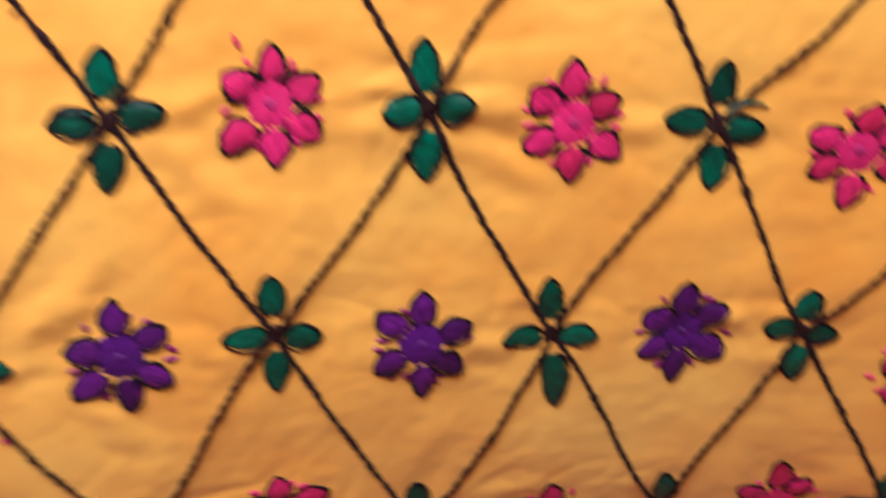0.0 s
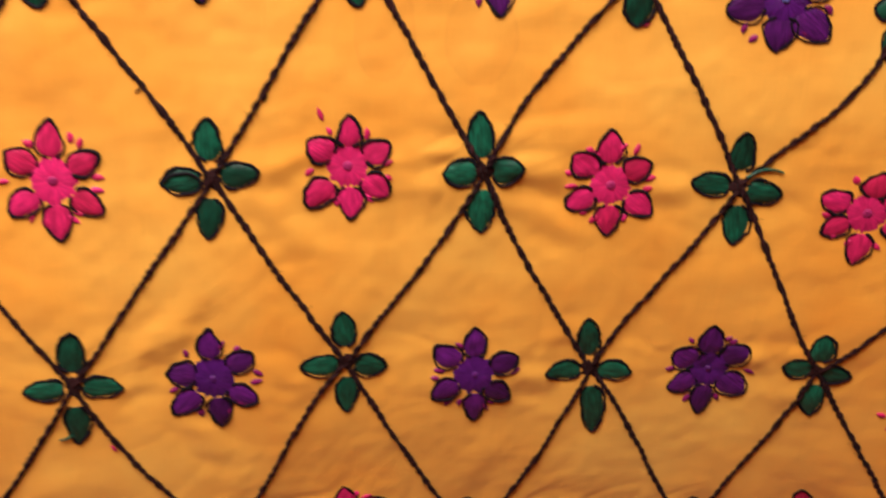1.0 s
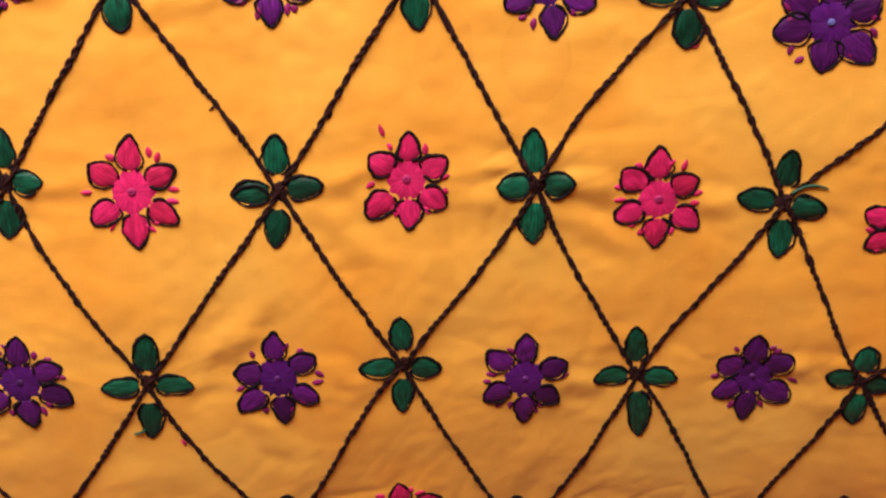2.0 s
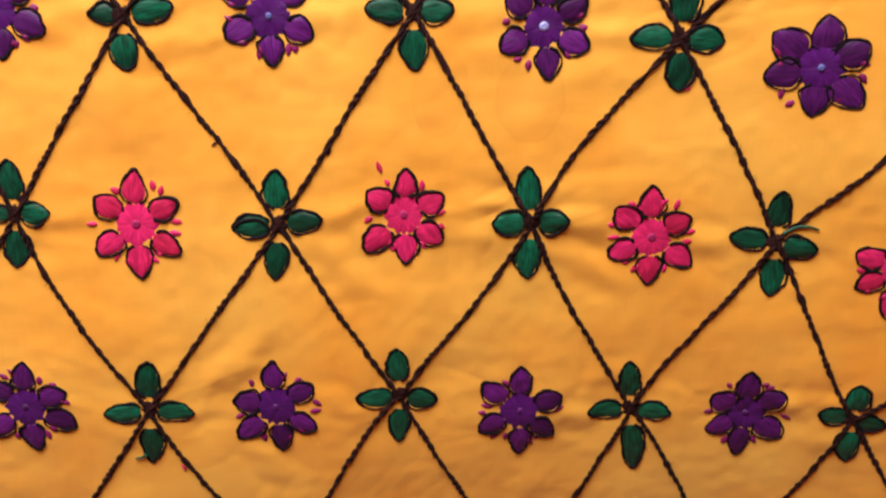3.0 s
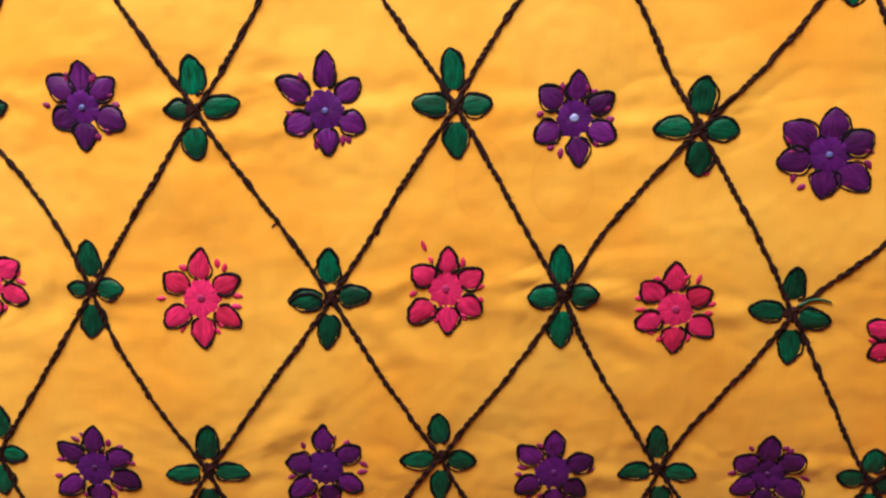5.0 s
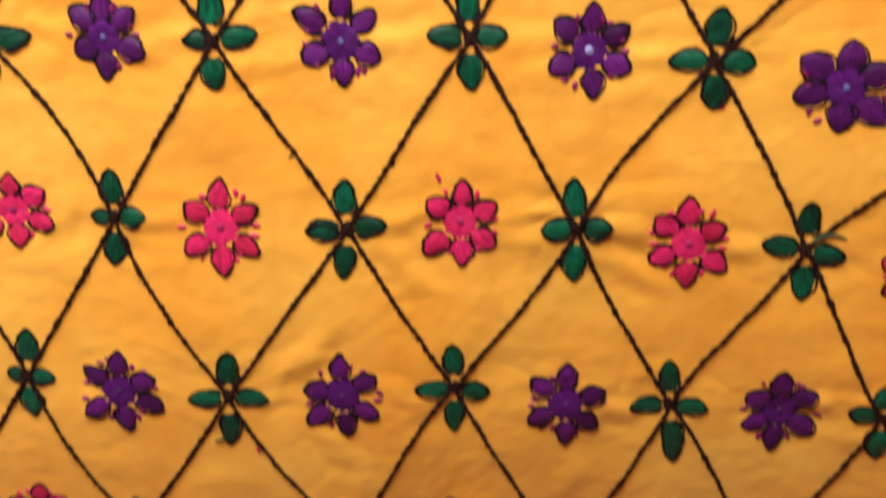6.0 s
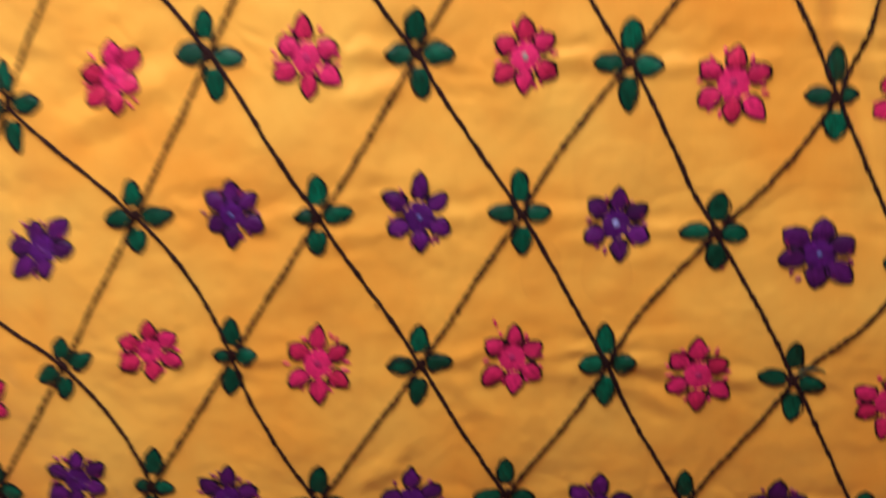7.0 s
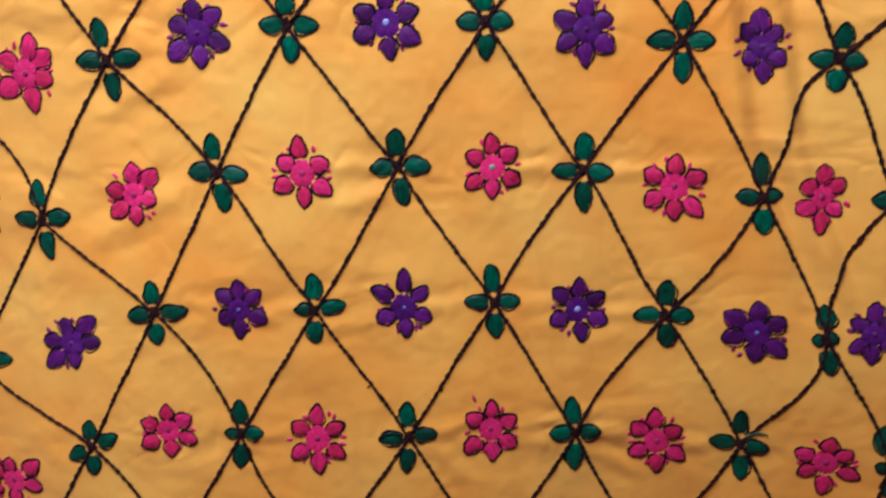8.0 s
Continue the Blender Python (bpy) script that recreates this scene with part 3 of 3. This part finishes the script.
vine(0.2871, -0.1027, 0.2481, -0.2207, -1.8, -2.1)
vine(0.2879, -0.1031, 0.3570, -0.2150, 0.7)
vine(0.4100, -0.1150, 0.3570, -0.2150, 0.0)
vine(-0.2450, -0.1850, -0.1800, -0.2800, 0.0)
vine(-0.1320, -0.1890, -0.1800, -0.2800, 0.0)
vine(-0.1320, -0.1890, -0.0690, -0.2900, 0.0)
vine(-0.0060, -0.1980, -0.0690, -0.2900, 0.0)
vine(-0.0060, -0.1980, 0.0570, -0.2900, 0.0)
vine(0.1220, -0.2180, 0.0570, -0.2900, 0.0)
vine(0.1220, -0.2180, 0.1780, -0.2900, 0.0)
vine(0.2490, -0.2210, 0.1780, -0.2900, 0.0)
vine(0.2490, -0.2210, 0.2880, -0.3000, 0.0)
vine(0.3570, -0.2150, 0.2880, -0.3000, 0.0)

# ---- leaves and flowers of the lattice: place, and degrees and mm of each tip ----
leaf_spray(-0.0630, 0.0966, [(90, 26.5), (11, 22.3), (-89, 23.5), (178, 13.2)])
leaf_spray(0.0638, 0.0982, [(96, 28.1), (6, 17.7), (-87, 25.2), (175, 21.1)])
leaf_spray(0.1821, 0.0888, [(88, 25.2), (-3, 18.4), (-87, 23.6), (-178, 21.6)])
leaf_spray(-0.1204, 0.0061, [(90, 25.7), (1, 15.5), (-96, 26.1), (173, 11.5)])
leaf_spray(0.0001, -0.0010, [(91, 26.5), (7, 20.3), (-97, 27.4), (-177, 21.7)])
leaf_spray(0.1206, -0.0012, [(96, 28.4), (8, 17.4), (-91, 28.8), (-180, 18.3)])
leaf_spray(0.2355, -0.0065, [(90, 25.9), (-9, 19.2), (-86, 28.2), (175, 20.5)])
leaf_spray(-0.0690, -0.0990, [(87, 27.1), (-8, 21.7), (-93, 31.3), (-177, 22.3)])
leaf_spray(0.0572, -0.0968, [(94, 28.1), (-12, 19.0), (-91, 27.7), (-179, 22.0)])
leaf_spray(0.1780, -0.1060, [(97, 28.7), (-6, 20.2), (-83, 39.7), (-171, 21.7)])
leaf_spray(0.2876, -0.1026, [(92, 21.3), (-7, 15.5), (-85, 27.5), (172, 15.9)])
leaf_spray(-0.1794, -0.0861, [(83, 28.4), (-6, 15.0), (-90, 24.9), (172, 10.9)])
leaf_spray(-0.1763, 0.0968, [(93, 23.3), (6, 24.3), (-88, 22.4), (-174, 19.2)])
leaf_spray(-0.3170, 0.0579, [(85, 23.6), (4, 27.4), (-92, 23.7), (-170, 29.2)])
leaf_spray(-0.2323, -0.0038, [(90, 19.9), (25, 22.0), (-90, 21.4), (-152, 20.2)])
leaf_spray(-0.1903, 0.2732, [(96, 27.4), (6, 23.4), (-84, 26.7), (-178, 20.2)])
leaf_spray(-0.0682, 0.2923, [(93, 20.9), (-2, 20.1), (-88, 23.9), (176, 17.9)])
leaf_spray(0.0605, 0.2910, [(92, 20.8), (-2, 17.8), (-89, 24.2), (178, 17.8)])
leaf_spray(0.1857, 0.2755, [(90, 24.7), (-1, 19.2), (-87, 26.5), (180, 21.7)])
leaf_spray(0.2765, 0.2624, [(88, 21.5), (-7, 13.8), (-93, 19.6), (176, 15.9)])
leaf_spray(-0.2515, 0.1648, [(91, 27.7), (7, 21.2), (-83, 28.7), (176, 19.9)])
leaf_spray(-0.1237, 0.1963, [(93, 26.2), (-7, 21.1), (-81, 27.8), (180, 19.3)])
leaf_spray(0.0002, 0.1966, [(92, 25.7), (-2, 21.7), (-82, 27.3), (-178, 18.7)])
leaf_spray(0.1249, 0.1911, [(89, 25.5), (-4, 19.3), (-88, 28.8), (-180, 20.6)])
leaf_spray(0.2396, 0.1733, [(93, 28.8), (7, 12.5), (-85, 24.9), (177, 15.9)])
leaf_spray(0.3165, 0.1740, [(93, 23.9), (2, 14.2), (-85, 22.2), (180, 15.2)])
leaf_spray(0.2837, 0.0766, [(96, 24.4), (22, 7.0), (-79, 25.0), (-174, 8.1)])
leaf_spray(0.3284, -0.0131, [(101, 31.8), (13, 13.5), (-80, 26.2), (-174, 7.8)])
leaf_spray(0.1224, -0.2176, [(97, 28.1), (-6, 21.3), (-87, 33.8), (172, 21.0)])
leaf_spray(-0.0061, -0.1975, [(89, 23.0), (-18, 18.7), (-95, 28.4), (174, 16.9)])
leaf_spray(0.2493, -0.2215, [(102, 29.5), (-8, 21.3), (-78, 39.1), (-178, 18.6)])
leaf_spray(0.3570, -0.2150, [(108, 31.2), (19, 14.7), (-70, 34.8), (158, 24.4)])
leaf_spray(-0.1322, -0.1892, [(82, 20.5), (-3, 17.0), (-98, 25.9), (178, 17.4)])
leaf_spray(-0.2910, -0.0993, [(86, 23.6), (4, 19.1), (-97, 24.9), (-173, 20.1)])
flower("purple", -0.1157, 0.0985, [(90, 22.5), (42, 20.8), (-26, 21.4), (-92, 20.9), (-150, 16.8), (136, 20.8)], full=True, bead=1)
flower("purple", 0.0005, 0.0963, [(89, 29.0), (43, 22.4), (-27, 20.7), (-88, 22.1), (-154, 21.3), (145, 27.0)], bead=1)
flower("purple", 0.1219, 0.0926, [(88, 23.4), (33, 21.9), (-27, 22.1), (-82, 24.0), (-150, 21.7), (138, 22.7)], bead=2)
flower("purple", 0.2413, 0.0785, [(89, 22.7), (33, 20.6), (-41, 24.8), (-91, 22.1), (-165, 22.7), (146, 25.6)], full=True, bead=1)
flower("pink", -0.0658, 0.0004, [(87, 26.7), (29, 22.0), (-39, 24.4), (-90, 27.1), (-142, 23.5), (141, 22.0)])
flower("pink", 0.0594, 0.0032, [(87, 23.1), (28, 20.8), (-39, 22.9), (-88, 25.0), (-134, 26.1), (146, 20.8)])
flower("pink", 0.1783, -0.0068, [(95, 26.5), (34, 20.1), (-35, 24.3), (-89, 25.0), (-150, 22.1), (140, 23.0)])
flower("purple", -0.1288, -0.0949, [(86, 24.6), (21, 21.1), (-29, 25.5), (-84, 25.9), (-144, 24.6), (141, 23.3)])
flower("purple", -0.0060, -0.0999, [(92, 25.8), (33, 22.2), (-37, 24.1), (-85, 27.1), (-138, 26.6), (168, 21.1)])
flower("purple", 0.1199, -0.1072, [(91, 26.0), (23, 22.8), (-42, 24.1), (-88, 28.9), (-148, 24.4), (140, 25.9)])
flower("purple", 0.2369, -0.1054, [(93, 25.5), (40, 21.9), (-35, 23.2), (-92, 27.5), (-145, 22.2), (152, 20.5)], full=True)
flower("pink", -0.2482, 0.2659, [(75, 27.4), (37, 24.7), (-17, 19.7), (-84, 27.1), (-145, 25.7), (146, 21.6)], full=True)
flower("purple", -0.1277, 0.2894, [(94, 22.1), (41, 22.3), (-24, 22.4), (-88, 23.3), (-139, 26.2), (159, 19.0)], full=True)
flower("purple", -0.0038, 0.2922, [(90, 22.6), (21, 22.4), (-31, 25.5), (-85, 24.4), (-155, 23.7), (155, 22.4)], bead=2)
flower("purple", 0.1260, 0.2842, [(94, 22.2), (24, 17.6), (-40, 22.7), (-90, 24.8), (-147, 22.3), (154, 22.9)], full=True)
flower("purple", 0.2335, 0.2706, [(96, 24.2), (55, 15.4), (-42, 16.5), (-85, 23.3), (-133, 14.6), (132, 18.7)], full=True)
flower("pink", -0.1825, 0.1818, [(88, 22.7), (46, 24.7), (-19, 16.2), (-88, 21.4), (-138, 23.0), (168, 19.6)], full=True)
flower("pink", -0.0652, 0.1939, [(94, 26.3), (23, 19.7), (-38, 24.4), (-89, 24.2), (-150, 22.6), (146, 19.3)])
flower("pink", 0.0638, 0.1945, [(92, 23.4), (37, 20.7), (-31, 22.1), (-90, 21.8), (-141, 22.8), (149, 19.8)], bead=3)
flower("pink", 0.1845, 0.1800, [(86, 21.7), (23, 21.5), (-48, 27.7), (-88, 23.6), (-144, 22.9), (150, 22.2)])
flower("pink", 0.2744, 0.1746, [(90, 21.7), (51, 16.7), (-48, 16.4), (-93, 24.6), (-139, 17.6), (141, 16.5)], full=True)
flower("purple", -0.2400, 0.0744, [(103, 18.8), (46, 27.4), (4, 21.6), (-86, 19.0), (-137, 27.7), (177, 21.5)], full=True)
flower("purple", 0.3102, 0.0841, [(90, 22.1), (47, 16.3), (-34, 16.0), (-91, 21.9), (-131, 19.5), (146, 15.9)], full=True)
flower("pink", -0.2995, -0.0355, [(98, 18.3), (37, 29.2), (-10, 24.2), (-90, 19.9), (-153, 29.7), (158, 22.6)])
flower("pink", -0.1739, 0.0091, [(90, 20.5), (34, 21.1), (-22, 22.0), (-85, 19.9), (-149, 22.3), (159, 20.4)])
flower("pink", 0.2911, -0.0153, [(83, 20.1), (36, 18.8), (-26, 23.0), (-92, 25.8), (-145, 20.1), (160, 21.1)])
flower("pink", 0.3401, -0.1221, [(101, 25.1), (59, 18.7), (-35, 21.3), (-76, 29.4), (-115, 18.9), (160, 16.2)])
flower("pink", 0.0548, -0.1961, [(92, 22.3), (25, 24.5), (-42, 28.8), (-89, 29.2), (-145, 24.2), (155, 19.7)])
flower("pink", 0.1920, -0.2242, [(100, 26.7), (33, 20.8), (-39, 26.7), (-80, 34.0), (-146, 21.3), (148, 25.6)])
flower("pink", 0.3039, -0.2128, [(100, 30.3), (62, 22.0), (-23, 20.2), (-72, 32.9), (-126, 21.8), (155, 23.9)])
flower("pink", -0.1887, -0.1790, [(77, 20.8), (27, 20.5), (-40, 20.1), (-98, 23.9), (-144, 23.3), (150, 17.7)])
flower("pink", -0.0750, -0.1917, [(82, 19.2), (26, 18.1), (-38, 18.3), (-96, 23.2), (-152, 18.3), (143, 17.4)])
flower("pink", -0.3056, 0.1668, [(79, 20.2), (35, 27.2), (-32, 22.2), (-92, 21.7), (-148, 27.5), (146, 22.2)])
flower("purple", -0.2310, -0.0836, [(85, 21.4), (33, 24.5), (-17, 20.8), (-90, 20.3), (-142, 25.8), (156, 20.7)])

# ---- stray ends ----
loose_thread([(0.2376, -0.0017), (0.2443, 0.0029), (0.2495, 0.0031), (0.2535, 0.0018)], GREEN, "frayed loose green thread end")
loose_thread([(-0.0725, -0.1252), (-0.0756, -0.1272), (-0.0790, -0.1277)], GREEN, "frayed loose green thread end")
stitch("stray_stitch", 0.0480, 0.0270, 110, 0.0065, 0.0014, PINK, cloth)
stitch("stray_stitch", 0.1294, -0.0230, 140, 0.0050, 0.0011, BLACK, cloth)
stitch("stray_stitch", 0.0250, 0.0345, 60, 0.0042, 0.0009, BLACK, cloth)
stitch("stray_stitch", -0.0272, 0.0386, 215, 0.0036, 0.0006, BLACK, cloth)
stitch("stray_stitch", -0.0554, -0.1353, 120, 0.0048, 0.0011, PINK, cloth)
stitch("stray_stitch", 0.1872, 0.0658, 20, 0.0036, 0.0009, PINK, cloth)
loose_thread([(-0.0212, -0.0022), (-0.0172, 0.0014), (-0.0097, 0.0026), (-0.0049, -0.0005), (-0.0047, -0.0054)], EDGE, "loose black outline thread looped round a leaf")
